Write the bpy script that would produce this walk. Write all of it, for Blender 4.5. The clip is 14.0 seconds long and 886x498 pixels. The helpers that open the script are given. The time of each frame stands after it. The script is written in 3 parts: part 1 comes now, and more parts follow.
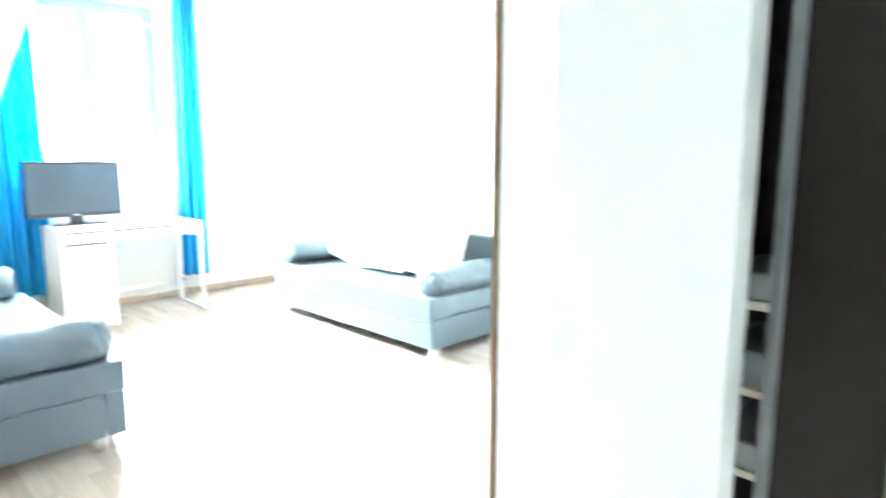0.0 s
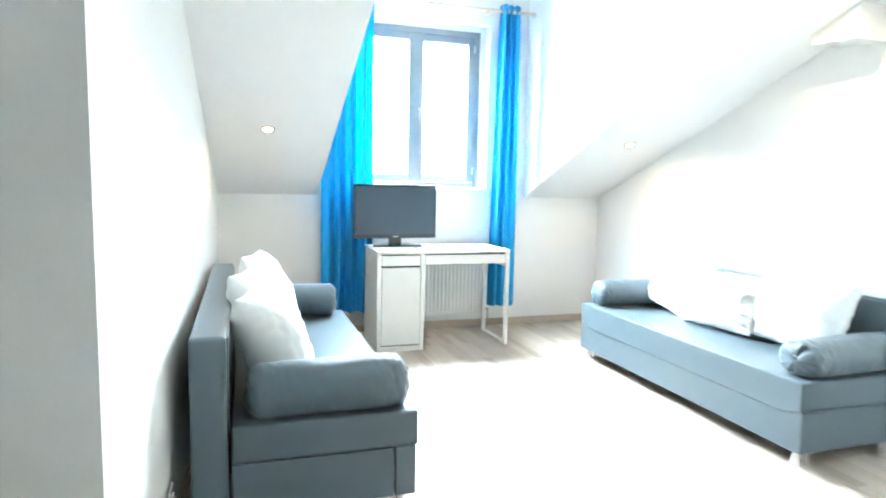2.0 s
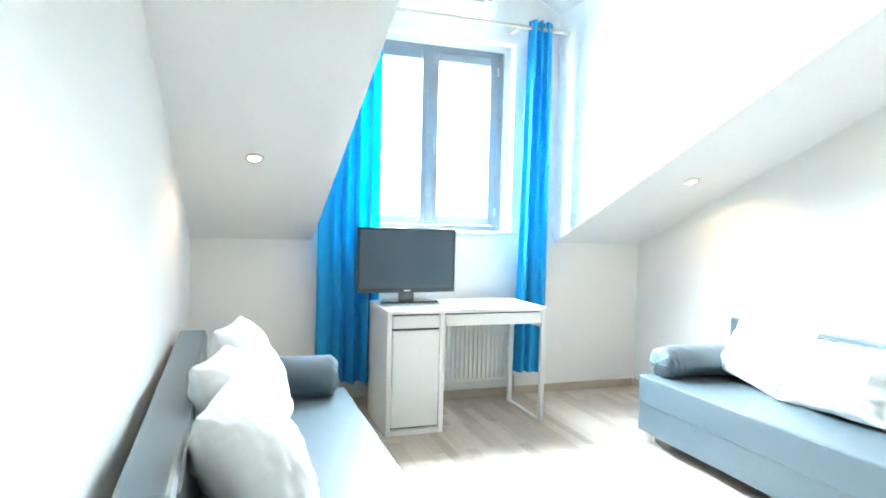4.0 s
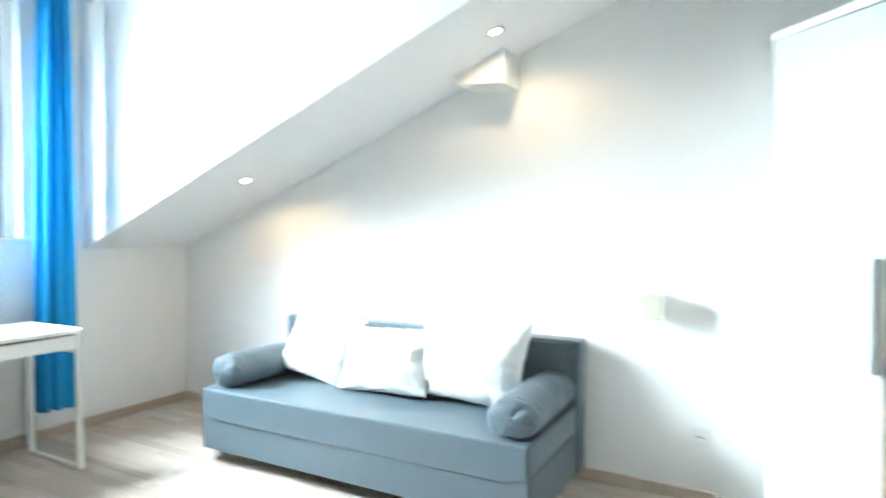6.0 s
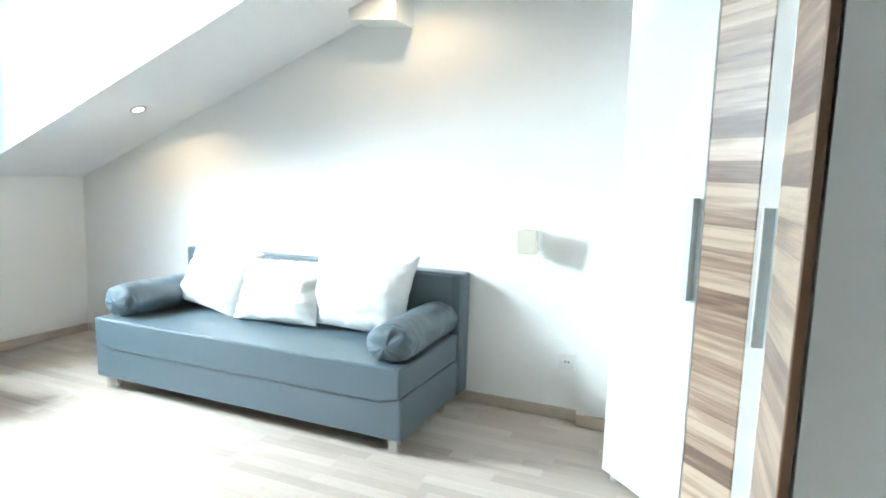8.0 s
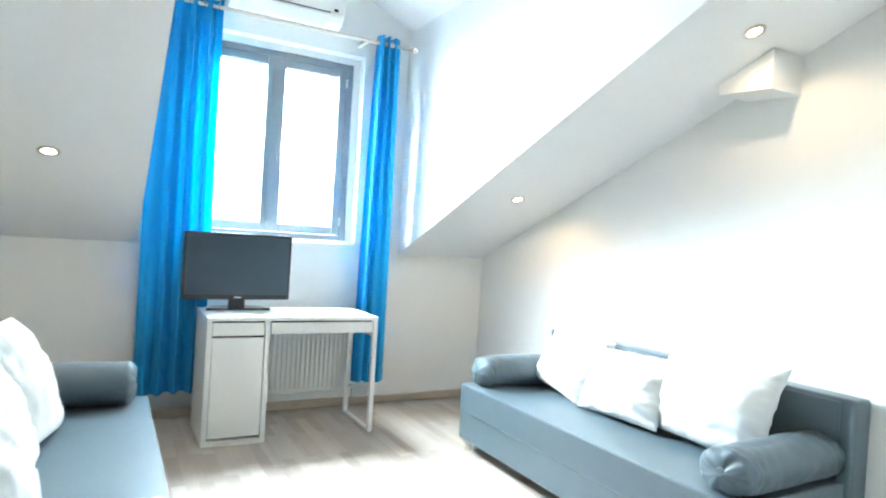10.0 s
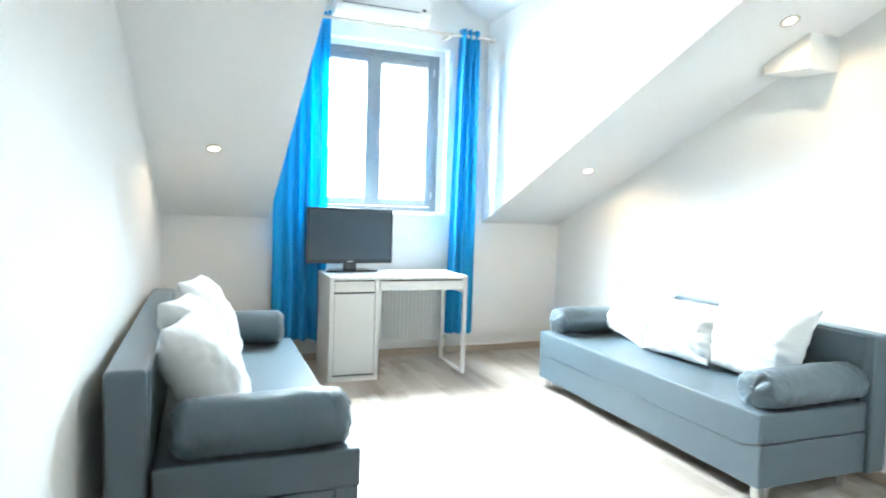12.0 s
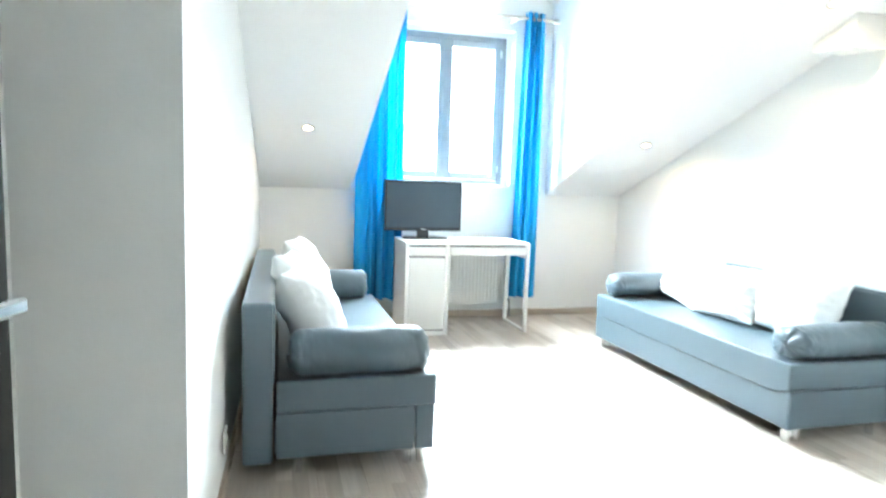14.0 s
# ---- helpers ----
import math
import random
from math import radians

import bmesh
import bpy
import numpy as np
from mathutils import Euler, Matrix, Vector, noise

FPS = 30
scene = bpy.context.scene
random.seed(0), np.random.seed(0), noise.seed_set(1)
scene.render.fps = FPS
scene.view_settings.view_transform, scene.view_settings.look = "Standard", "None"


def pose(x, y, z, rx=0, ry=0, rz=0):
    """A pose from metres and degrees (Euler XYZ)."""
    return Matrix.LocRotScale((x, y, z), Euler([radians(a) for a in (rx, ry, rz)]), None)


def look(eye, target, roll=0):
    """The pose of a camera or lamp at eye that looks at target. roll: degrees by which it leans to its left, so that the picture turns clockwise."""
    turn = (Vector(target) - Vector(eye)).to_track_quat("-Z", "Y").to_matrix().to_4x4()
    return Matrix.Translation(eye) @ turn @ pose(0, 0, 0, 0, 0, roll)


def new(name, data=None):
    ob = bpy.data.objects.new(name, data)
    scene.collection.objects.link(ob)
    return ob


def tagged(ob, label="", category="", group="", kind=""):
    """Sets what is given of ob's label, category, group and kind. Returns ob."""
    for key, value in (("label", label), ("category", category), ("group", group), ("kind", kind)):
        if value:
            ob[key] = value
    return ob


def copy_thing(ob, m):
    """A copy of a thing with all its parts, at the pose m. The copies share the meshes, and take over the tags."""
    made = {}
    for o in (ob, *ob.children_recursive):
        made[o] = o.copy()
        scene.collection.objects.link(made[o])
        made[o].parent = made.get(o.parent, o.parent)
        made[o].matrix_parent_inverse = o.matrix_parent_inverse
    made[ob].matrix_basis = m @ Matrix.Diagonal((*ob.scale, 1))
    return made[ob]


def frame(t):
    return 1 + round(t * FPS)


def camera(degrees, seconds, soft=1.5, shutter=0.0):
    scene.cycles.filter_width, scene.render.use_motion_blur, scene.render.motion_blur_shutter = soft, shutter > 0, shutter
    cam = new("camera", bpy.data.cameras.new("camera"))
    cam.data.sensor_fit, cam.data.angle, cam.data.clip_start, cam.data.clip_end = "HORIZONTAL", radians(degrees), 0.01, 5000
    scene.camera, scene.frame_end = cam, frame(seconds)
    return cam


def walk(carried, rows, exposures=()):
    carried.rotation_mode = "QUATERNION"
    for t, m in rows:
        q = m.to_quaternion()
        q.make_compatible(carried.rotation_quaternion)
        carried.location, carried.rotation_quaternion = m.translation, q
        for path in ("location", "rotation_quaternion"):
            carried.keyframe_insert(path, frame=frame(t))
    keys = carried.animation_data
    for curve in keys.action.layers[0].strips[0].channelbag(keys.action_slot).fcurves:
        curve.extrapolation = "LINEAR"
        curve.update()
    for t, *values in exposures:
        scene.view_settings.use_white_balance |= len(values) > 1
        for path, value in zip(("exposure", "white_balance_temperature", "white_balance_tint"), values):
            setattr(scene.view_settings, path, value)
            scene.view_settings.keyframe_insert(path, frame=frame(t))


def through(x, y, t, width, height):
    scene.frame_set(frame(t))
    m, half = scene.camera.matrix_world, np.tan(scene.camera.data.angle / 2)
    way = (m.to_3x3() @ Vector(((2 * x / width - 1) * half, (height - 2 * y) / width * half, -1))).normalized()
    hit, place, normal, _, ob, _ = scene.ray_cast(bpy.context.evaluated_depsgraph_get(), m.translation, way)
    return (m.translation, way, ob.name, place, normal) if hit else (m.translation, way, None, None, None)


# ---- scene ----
cam = camera(71.3, 14.0, soft=1.8, shutter=0.5)
PATH = [
    (0, (-1.163, -5.037, 1.288), (0.238, -3.641, 0.989), 0.1),
    (0.5, (-1.098, -4.876, 1.261), (-0.032, -3.197, 1.044), 0.5),
    (1, (-1.014, -4.764, 1.258), (-0.312, -2.907, 1.012), 0.9),
    (1.5, (-0.962, -4.625, 1.258), (-0.273, -2.764, 1.004), 1.4),
    (2, (-0.927, -4.386, 1.261), (-0.312, -2.495, 1.047), 1.2),
    (2.2, (-0.899, -4.307, 1.261), (-0.316, -2.404, 1.064), 1.9),
    (4.3, (-0.896, -3.375, 1.283), (-0.191, -1.505, 1.204), 1.4),
    (4.5, (-0.896, -3.293, 1.292), (-0.129, -1.448, 1.197), 1.5),
    (5, (-0.811, -3.199, 1.261), (0.259, -1.51, 1.239), 1.2),
    (5.5, (-0.763, -3.218, 1.271), (0.647, -1.801, 1.287), 2.2),
    (6, (-0.886, -3.231, 1.29), (0.867, -2.27, 1.222), 0.3),
    (6.5, (-0.919, -3.315, 1.276), (0.936, -2.581, 1.132), 2.0),
    (7, (-0.942, -3.418, 1.271), (0.92, -2.721, 1.053), -0.0),
    (7.2, (-0.969, -3.462, 1.265), (0.886, -2.766, 0.995), 0.9),
    (9.3, (-0.644, -3.542, 1.284), (0.952, -2.34, 1.206), 0.9),
    (9.5, (-0.62, -3.55, 1.274), (0.854, -2.199, 1.209), 0.0),
    (10, (-0.512, -3.718, 1.259), (0.438, -1.958, 1.238), 3.5),
    (10.5, (-0.53, -3.858, 1.252), (0.383, -2.079, 1.185), 2.8),
    (11, (-0.675, -4.05, 1.242), (0.2, -2.253, 1.166), 1.6),
    (11.5, (-0.761, -4.152, 1.252), (0.095, -2.344, 1.178), 0.9),
    (12, (-0.824, -4.291, 1.253), (-0.103, -2.43, 1.124), 1.9),
    (12.5, (-0.846, -4.38, 1.255), (-0.25, -2.478, 1.086), 1.6),
    (13, (-0.92, -4.45, 1.246), (-0.486, -2.504, 1.097), 1.3),
    (13.5, (-0.948, -4.59, 1.251), (-0.518, -2.639, 1.158), 1.2),
    (14, (-0.972, -4.721, 1.227), (-0.454, -2.801, 1.013), 1.9),
]
KELVIN, TINT = 6280, 8
EXPOSURES = [(t, stop, KELVIN, TINT) for t, stop in (
    (0, 2.38), (0.4, 2.05), (0.9, 1.6), (1.3, 1.45), (2.2, 1.06), (4.3, 0.88), (5.5, 0.68), (6.2, 0.39), (7, 0.30), (9.3, 0.31), (10, 0.48), (11, 0.59), (12, 0.69), (13, 0.98), (14, 1.15))]
walk(cam, [(t, look(eye, target, roll)) for t, eye, target, roll in PATH], EXPOSURES)

# ---------------------------------------------------------------- light
SUN_ELEV, SUN_ROT = 48.0, 200.0
world = bpy.data.worlds.new("sky")
scene.world = world
world.use_nodes = True
wn = world.node_tree.nodes
sky = wn.new("ShaderNodeTexSky")
sky.sky_type, sky.sun_disc = "NISHITA", False
sky.sun_elevation, sky.sun_rotation = radians(SUN_ELEV), radians(SUN_ROT)
world.node_tree.links.new(sky.outputs[0], wn["Background"].inputs[0])
wn["Background"].inputs[1].default_value = 0.15


def area_lamp(name, eye, target, sx, sy, watts, colour, spread):
    data = bpy.data.lights.new(name, "AREA")
    data.shape, data.size, data.size_y = "RECTANGLE", sx, sy
    data.energy, data.color, data.spread = watts, colour, radians(spread)
    ob = new(name, data)
    ob.matrix_world = look(eye, target)
    return ob


# the sky's light through the dormer window
area_lamp("window_daylight", (0.15, 1.75, 2.95), (0.15 + 0.18, 1.75 - 0.64, 2.95 - 0.75), 4.3, 3.0, 4000, (0.80, 0.945, 1.0), 140)


def spot_lamp(place, target, watts):
    data = bpy.data.lights.new("spot_bulb", "SPOT")
    data.energy, data.color = watts, (1.0, 0.72, 0.42)
    data.spot_size, data.spot_blend, data.shadow_soft_size = radians(165), 0.5, 0.025
    ob = new("spot_bulb", data)
    ob.matrix_world = look(place, target)


# ---------------------------------------------------------------- plan
X_LEFT, X_RIGHT, Y_WIN = -1.14, 2.235, 0.67
S_A, S_B = 1.412, -0.402            # sloping ceiling: z = S_A + S_B * y
Y_TOP = -3.75                     # where the slope meets the flat ceiling
DX0, DX1, EAVE, RIDGE_X, RIDGE_Z = -0.36, 1.46, 2.86, 0.55, 3.31
Y_END = -3.09                     # end of the left wall
X_HALL = -1.57


def slope_z(y):
    return S_A + S_B * y


# ---------------------------------------------------------------- helpers
def part(name, bm, material, parent=None, label="", smooth=False):
    mesh = bpy.data.meshes.new(name)
    bmesh.ops.recalc_face_normals(bm, faces=bm.faces)
    bm.to_mesh(mesh)
    bm.free()
    mesh.materials.append(material)
    if smooth:
        for p in mesh.polygons:
            p.use_smooth = True
    ob = new(name, mesh)
    if parent:
        ob.parent = parent
    if label:
        ob["label"] = label
    return ob


def thing(name, m, label, category, group="", kind=""):
    ob = new(name)
    ob.empty_display_size = 0.1
    ob.matrix_world = m
    return tagged(ob, label, category, group, kind)


def structure(ob, label, category):
    return tagged(ob, label, category, kind="structure")


def box(bm, x0, x1, y0, y1, z0, z1, bev=0.0, seg=2):
    vs = [bm.verts.new((x, y, z)) for z in (z0, z1) for y in (y0, y1) for x in (x0, x1)]
    faces = [bm.faces.new([vs[i] for i in f]) for f in
             ((0, 1, 3, 2), (4, 6, 7, 5), (0, 4, 5, 1), (2, 3, 7, 6), (0, 2, 6, 4), (1, 5, 7, 3))]
    if bev:
        edges = list({e for f in faces for e in f.edges})
        bmesh.ops.bevel(bm, geom=edges, offset=bev, segments=seg, affect="EDGES", profile=0.6)
    return bm


def abox(*a, **k):
    return box(bmesh.new(), *a, **k)


def prism(bm, pts, axis, a0, a1, bev=0.0, seg=2):
    """A polygon in the plane across the axis, drawn out from a0 to a1."""
    def place(p, a):
        return {"x": (a, p[0], p[1]), "y": (p[0], a, p[1]), "z": (p[0], p[1], a)}[axis]
    lo = [bm.verts.new(place(p, a0)) for p in pts]
    hi = [bm.verts.new(place(p, a1)) for p in pts]
    faces = [bm.faces.new(lo[::-1]), bm.faces.new(hi)]
    n = len(pts)
    faces += [bm.faces.new((lo[i], lo[(i + 1) % n], hi[(i + 1) % n], hi[i])) for i in range(n)]
    if bev:
        edges = list({e for f in faces for e in f.edges})
        bmesh.ops.bevel(bm, geom=edges, offset=bev, segments=seg, affect="EDGES", profile=0.6)
    return bm


def aprism(*a, **k):
    return prism(bmesh.new(), *a, **k)


def tube(bm, pts, r, sides=12):
    """A round bar along points."""
    rings = []
    for i, p in enumerate(pts):
        p = Vector(p)
        a = Vector(pts[max(i - 1, 0)])
        b = Vector(pts[min(i + 1, len(pts) - 1)])
        d = (b - a).normalized()
        up = Vector((0, 0, 1)) if abs(d.z) < 0.9 else Vector((1, 0, 0))
        u = d.cross(up).normalized()
        v = d.cross(u)
        rr = r[i] if isinstance(r, (list, tuple)) else r
        rings.append([bm.verts.new(p + rr * (math.cos(k * math.tau / sides) * u + math.sin(k * math.tau / sides) * v)) for k in range(sides)])
    for a, b in zip(rings, rings[1:]):
        for k in range(sides):
            bm.faces.new((a[k], a[(k + 1) % sides], b[(k + 1) % sides], b[k]))
    bm.faces.new(rings[0][::-1])
    bm.faces.new(rings[-1])
    return bm


# ---------------------------------------------------------------- materials
def material(name):
    m = bpy.data.materials.new(name)
    m.use_nodes = True
    nt = m.node_tree
    return m, nt, nt.nodes, nt.links, nt.nodes["Principled BSDF"]


def plain(name, colour, rough=0.5, metal=0.0, vary=0.06, scale=8.0, bump=0.0, bump_scale=120.0, coat=0.0, spec=0.5):
    m, nt, n, l, p = material(name)
    p.inputs["Roughness"].default_value = rough
    p.inputs["Metallic"].default_value = metal
    p.inputs["Specular IOR Level"].default_value = spec
    p.inputs["Coat Weight"].default_value = coat
    tc = n.new("ShaderNodeTexCoord")
    big = n.new("ShaderNodeTexNoise")
    big.inputs["Scale"].default_value = scale
    big.inputs["Detail"].default_value = 6
    l.new(tc.outputs["Object"], big.inputs["Vector"])
    ramp = n.new("ShaderNodeMapRange")
    ramp.inputs["To Min"].default_value = 1 - vary
    ramp.inputs["To Max"].default_value = 1 + vary
    l.new(big.outputs["Fac"], ramp.inputs["Value"])
    mul = n.new("ShaderNodeVectorMath")
    mul.operation = "SCALE"
    mul.inputs[0].default_value = colour
    l.new(ramp.outputs[0], mul.inputs["Scale"])
    l.new(mul.outputs[0], p.inputs["Base Color"])
    if bump:
        fine = n.new("ShaderNodeTexNoise")
        fine.inputs["Scale"].default_value = bump_scale
        fine.inputs["Detail"].default_value = 4
        l.new(tc.outputs["Object"], fine.inputs["Vector"])
        b = n.new("ShaderNodeBump")
        b.inputs["Strength"].default_value = bump
        b.inputs["Distance"].default_value = 0.002
        l.new(fine.outputs["Fac"], b.inputs["Height"])
        l.new(b.outputs[0], p.inputs["Normal"])
    return m


def glow(name, colour, strength):
    m, nt, n, l, p = material(name)
    p.inputs["Base Color"].default_value = (*colour, 1)
    p.inputs["Emission Color"].default_value = (*colour, 1)
    p.inputs["Emission Strength"].default_value = strength
    return m


def laminate(name):
    """Three-strip laminate: strips 65 mm wide and about 0.4 m long, running along y."""
    m, nt, n, l, p = material(name)
    geo = n.new("ShaderNodeNewGeometry")
    sep = n.new("ShaderNodeSeparateXYZ")
    l.new(geo.outputs["Position"], sep.inputs[0])

    def math_node(op, a, b=None):
        k = n.new("ShaderNodeMath")
        k.operation = op
        for i, v in enumerate((a, b)):
            if v is None:
                continue
            if isinstance(v, float):
                k.inputs[i].default_value = v
            else:
                l.new(v, k.inputs[i])
        return k.outputs[0]
    sx = math_node("DIVIDE", sep.outputs["X"], 0.065)
    col = math_node("FLOOR", sx)
    shift = n.new("ShaderNodeTexWhiteNoise")
    shift.noise_dimensions = "1D"
    l.new(col, shift.inputs["W"])
    sy = math_node("ADD", math_node("DIVIDE", sep.outputs["Y"], 0.42), math_node("MULTIPLY", shift.outputs["Value"], 7.3))
    row = math_node("FLOOR", sy)
    cell = n.new("ShaderNodeCombineXYZ")
    l.new(col, cell.inputs[0])
    l.new(row, cell.inputs[1])
    pick = n.new("ShaderNodeTexWhiteNoise")
    pick.noise_dimensions = "3D"
    l.new(cell.outputs[0], pick.inputs["Vector"])
    ramp = n.new("ShaderNodeValToRGB")
    ramp.color_ramp.elements[0].color = (0.375, 0.312, 0.262, 1)
    ramp.color_ramp.elements[1].color = (0.54, 0.475, 0.42, 1)
    mid = ramp.color_ramp.elements.new(0.5)
    mid.color = (0.455, 0.388, 0.333, 1)
    l.new(pick.outputs["Value"], ramp.inputs[0])
    grain_at = n.new("ShaderNodeCombineXYZ")
    l.new(math_node("MULTIPLY", sep.outputs["X"], 90.0), grain_at.inputs[0])
    l.new(math_node("MULTIPLY", sep.outputs["Y"], 5.0), grain_at.inputs[1])
    l.new(math_node("MULTIPLY", pick.outputs["Value"], 40.0), grain_at.inputs[2])
    grain = n.new("ShaderNodeTexNoise")
    grain.inputs["Scale"].default_value = 1.0
    grain.inputs["Detail"].default_value = 5
    l.new(grain_at.outputs[0], grain.inputs["Vector"])
    amount = n.new("ShaderNodeMapRange")
    amount.inputs["To Min"].default_value = 0.82
    amount.inputs["To Max"].default_value = 1.16
    l.new(grain.outputs["Fac"], amount.inputs["Value"])
    mul = n.new("ShaderNodeVectorMath")
    mul.operation = "SCALE"
    l.new(ramp.outputs[0], mul.inputs[0])
    l.new(amount.outputs[0], mul.inputs["Scale"])
    l.new(mul.outputs[0], p.inputs["Base Color"])
    rough = n.new("ShaderNodeMapRange")
    rough.inputs["To Min"].default_value = 0.30
    rough.inputs["To Max"].default_value = 0.48
    l.new(grain.outputs["Fac"], rough.inputs["Value"])
    l.new(rough.outputs[0], p.inputs["Roughness"])
    b = n.new("ShaderNodeBump")
    b.inputs["Strength"].default_value = 0.15
    b.inputs["Distance"].default_value = 0.001
    l.new(grain.outputs["Fac"], b.inputs["Height"])
    l.new(b.outputs[0], p.inputs["Normal"])
    return m


def zebrano(name, along):
    """Striped walnut print with its grain level; along: the horizontal unit direction of the front."""
    m, nt, n, l, p = material(name)
    geo = n.new("ShaderNodeNewGeometry")
    dot = n.new("ShaderNodeVectorMath")
    dot.operation = "DOT_PRODUCT"
    dot.inputs[1].default_value = (*along, 0)
    l.new(geo.outputs["Position"], dot.inputs[0])
    sep = n.new("ShaderNodeSeparateXYZ")
    l.new(geo.outputs["Position"], sep.inputs[0])
    comb = n.new("ShaderNodeCombineXYZ")
    l.new(dot.outputs["Value"], comb.inputs[0])
    l.new(sep.outputs["Z"], comb.inputs[1])
    out = []
    for (sx, sz), detail in (((2.0, 30.0), 6), ((3.5, 170.0), 6)):
        mp = n.new("ShaderNodeMapping")
        mp.inputs["Scale"].default_value = (sx, sz, 1)
        l.new(comb.outputs[0], mp.inputs["Vector"])
        t = n.new("ShaderNodeTexNoise")
        t.inputs["Scale"].default_value = 1.0
        t.inputs["Detail"].default_value = detail
        t.inputs["Distortion"].default_value = 0.5
        l.new(mp.outputs[0], t.inputs["Vector"])
        out.append(t)
    # staves with a tone of their own
    stave = n.new("ShaderNodeMath")
    stave.operation = "DIVIDE"
    stave.inputs[1].default_value = 0.070
    l.new(sep.outputs["Z"], stave.inputs[0])
    fl = n.new("ShaderNodeMath")
    fl.operation = "FLOOR"
    l.new(stave.outputs[0], fl.inputs[0])
    wn_ = n.new("ShaderNodeTexWhiteNoise")
    wn_.noise_dimensions = "1D"
    l.new(fl.outputs[0], wn_.inputs["W"])
    mix = n.new("ShaderNodeMath")
    mix.operation = "MULTIPLY_ADD"
    mix.inputs[1].default_value = 0.78
    l.new(out[0].outputs["Fac"], mix.inputs[0])
    half = n.new("ShaderNodeMath")
    half.operation = "MULTIPLY"
    half.inputs[1].default_value = 0.36
    l.new(wn_.outputs["Value"], half.inputs[0])
    l.new(half.outputs[0], mix.inputs[2])
    fine = n.new("ShaderNodeMath")
    fine.operation = "MULTIPLY_ADD"
    fine.inputs[1].default_value = 0.28
    l.new(out[1].outputs["Fac"], fine.inputs[0])
    l.new(mix.outputs[0], fine.inputs[2])
    ramp = n.new("ShaderNodeValToRGB")
    e = ramp.color_ramp.elements
    e[0].position, e[0].color = 0.50, (0.12, 0.072, 0.052, 1)
    e[1].position, e[1].color = 0.88, (0.45, 0.345, 0.255, 1)
    k = e.new(0.60)
    k.color = (0.19, 0.122, 0.088, 1)
    k = e.new(0.73)
    k.color = (0.29, 0.202, 0.148, 1)
    l.new(fine.outputs[0], ramp.inputs[0])
    l.new(ramp.outputs[0], p.inputs["Base Color"])
    p.inputs["Roughness"].default_value = 0.30
    p.inputs["Specular IOR Level"].default_value = 0.42
    return m


def cloth(name, colour, through):
    """Thin woven cloth that lets part of the light through."""
    m, nt, n, l, p = material(name)
    p.inputs["Base Color"].default_value = (*colour, 1)
    p.inputs["Roughness"].default_value = 0.85
    tc = n.new("ShaderNodeTexCoord")
    t = n.new("ShaderNodeTexNoise")
    t.inputs["Scale"].default_value = 400
    l.new(tc.outputs["Object"], t.inputs["Vector"])
    b = n.new("ShaderNodeBump")
    b.inputs["Strength"].default_value = 0.15
    b.inputs["Distance"].default_value = 0.001
    l.new(t.outputs["Fac"], b.inputs["Height"])
    l.new(b.outputs[0], p.inputs["Normal"])
    tr = n.new("ShaderNodeBsdfTranslucent")
    tr.inputs["Color"].default_value = (*colour, 1)
    mx = n.new("ShaderNodeMixShader")
    mx.inputs[0].default_value = through
    l.new(p.outputs[0], mx.inputs[1])
    l.new(tr.outputs[0], mx.inputs[2])
    l.new(mx.outputs[0], n["Material Output"].inputs["Surface"])
    return m


WALL = plain("white_wall_paint", (0.86, 0.86, 0.845), 0.75, vary=0.015, scale=2.5, bump=0.25, bump_scale=60)
CEIL = plain("white_ceiling_paint", (0.87, 0.87, 0.87), 0.8, vary=0.012, scale=2.0, bump=0.15, bump_scale=70)
FLOOR = laminate("oak_laminate")
SKIRT = plain("oak_skirting", (0.46, 0.38, 0.30), 0.5, vary=0.12, scale=14)
LEATHER = plain("blue_grey_leatherette", (0.091, 0.124, 0.147), 0.31, vary=0.05, scale=5, bump=0.28, bump_scale=260, spec=0.55)
CHROME = plain("chrome", (0.78, 0.78, 0.78), 0.16, 1.0, vary=0.02)
PILLOW = plain("white_cotton", (0.80, 0.80, 0.79), 0.85, vary=0.02, scale=10, bump=0.3, bump_scale=350)
WHITE = plain("white_lacquer", (0.78, 0.78, 0.76), 0.35, vary=0.015, scale=4)
# near-black colour that paints in the shade of narrow gaps
GAP_SHADOW = plain("painted_gap_shadow", (0.05, 0.05, 0.05), 0.7)
PVC = plain("white_plastic", (0.80, 0.80, 0.79), 0.35, vary=0.01)
FRAME_GREY = plain("graphite_window_frame", (0.20, 0.225, 0.25), 0.4, vary=0.04)
SCREEN = plain("tv_screen", (0.018, 0.033, 0.047), 0.28, vary=0.02, spec=0.45)
TV_BLACK = plain("black_gloss_plastic", (0.02, 0.02, 0.022), 0.18)
BADGE = plain("silver_badge", (0.6, 0.6, 0.6), 0.3, 0.8)
BLUE = cloth("azure_curtain_cloth", (0.006, 0.265, 0.56), 0.12)
RAIL = plain("pale_wood_rod", (0.62, 0.55, 0.47), 0.5, vary=0.08)
RADIATOR = plain("radiator_enamel", (0.78, 0.78, 0.77), 0.35, vary=0.01)
ALU = plain("brushed_aluminium", (0.52, 0.54, 0.55), 0.35, 0.7, vary=0.04, scale=30)
SATIN = plain("satin_aluminium", (0.50, 0.54, 0.55), 0.45, 0.3, vary=0.03, scale=30)
DARK_ALU = plain("dull_aluminium", (0.17, 0.18, 0.19), 0.4, 0.5, vary=0.04, scale=30)
DARKWOOD = plain("dark_wenge_wood", (0.010, 0.0075, 0.006), 0.55, spec=0.2, vary=0.3, scale=6, bump=0.1)
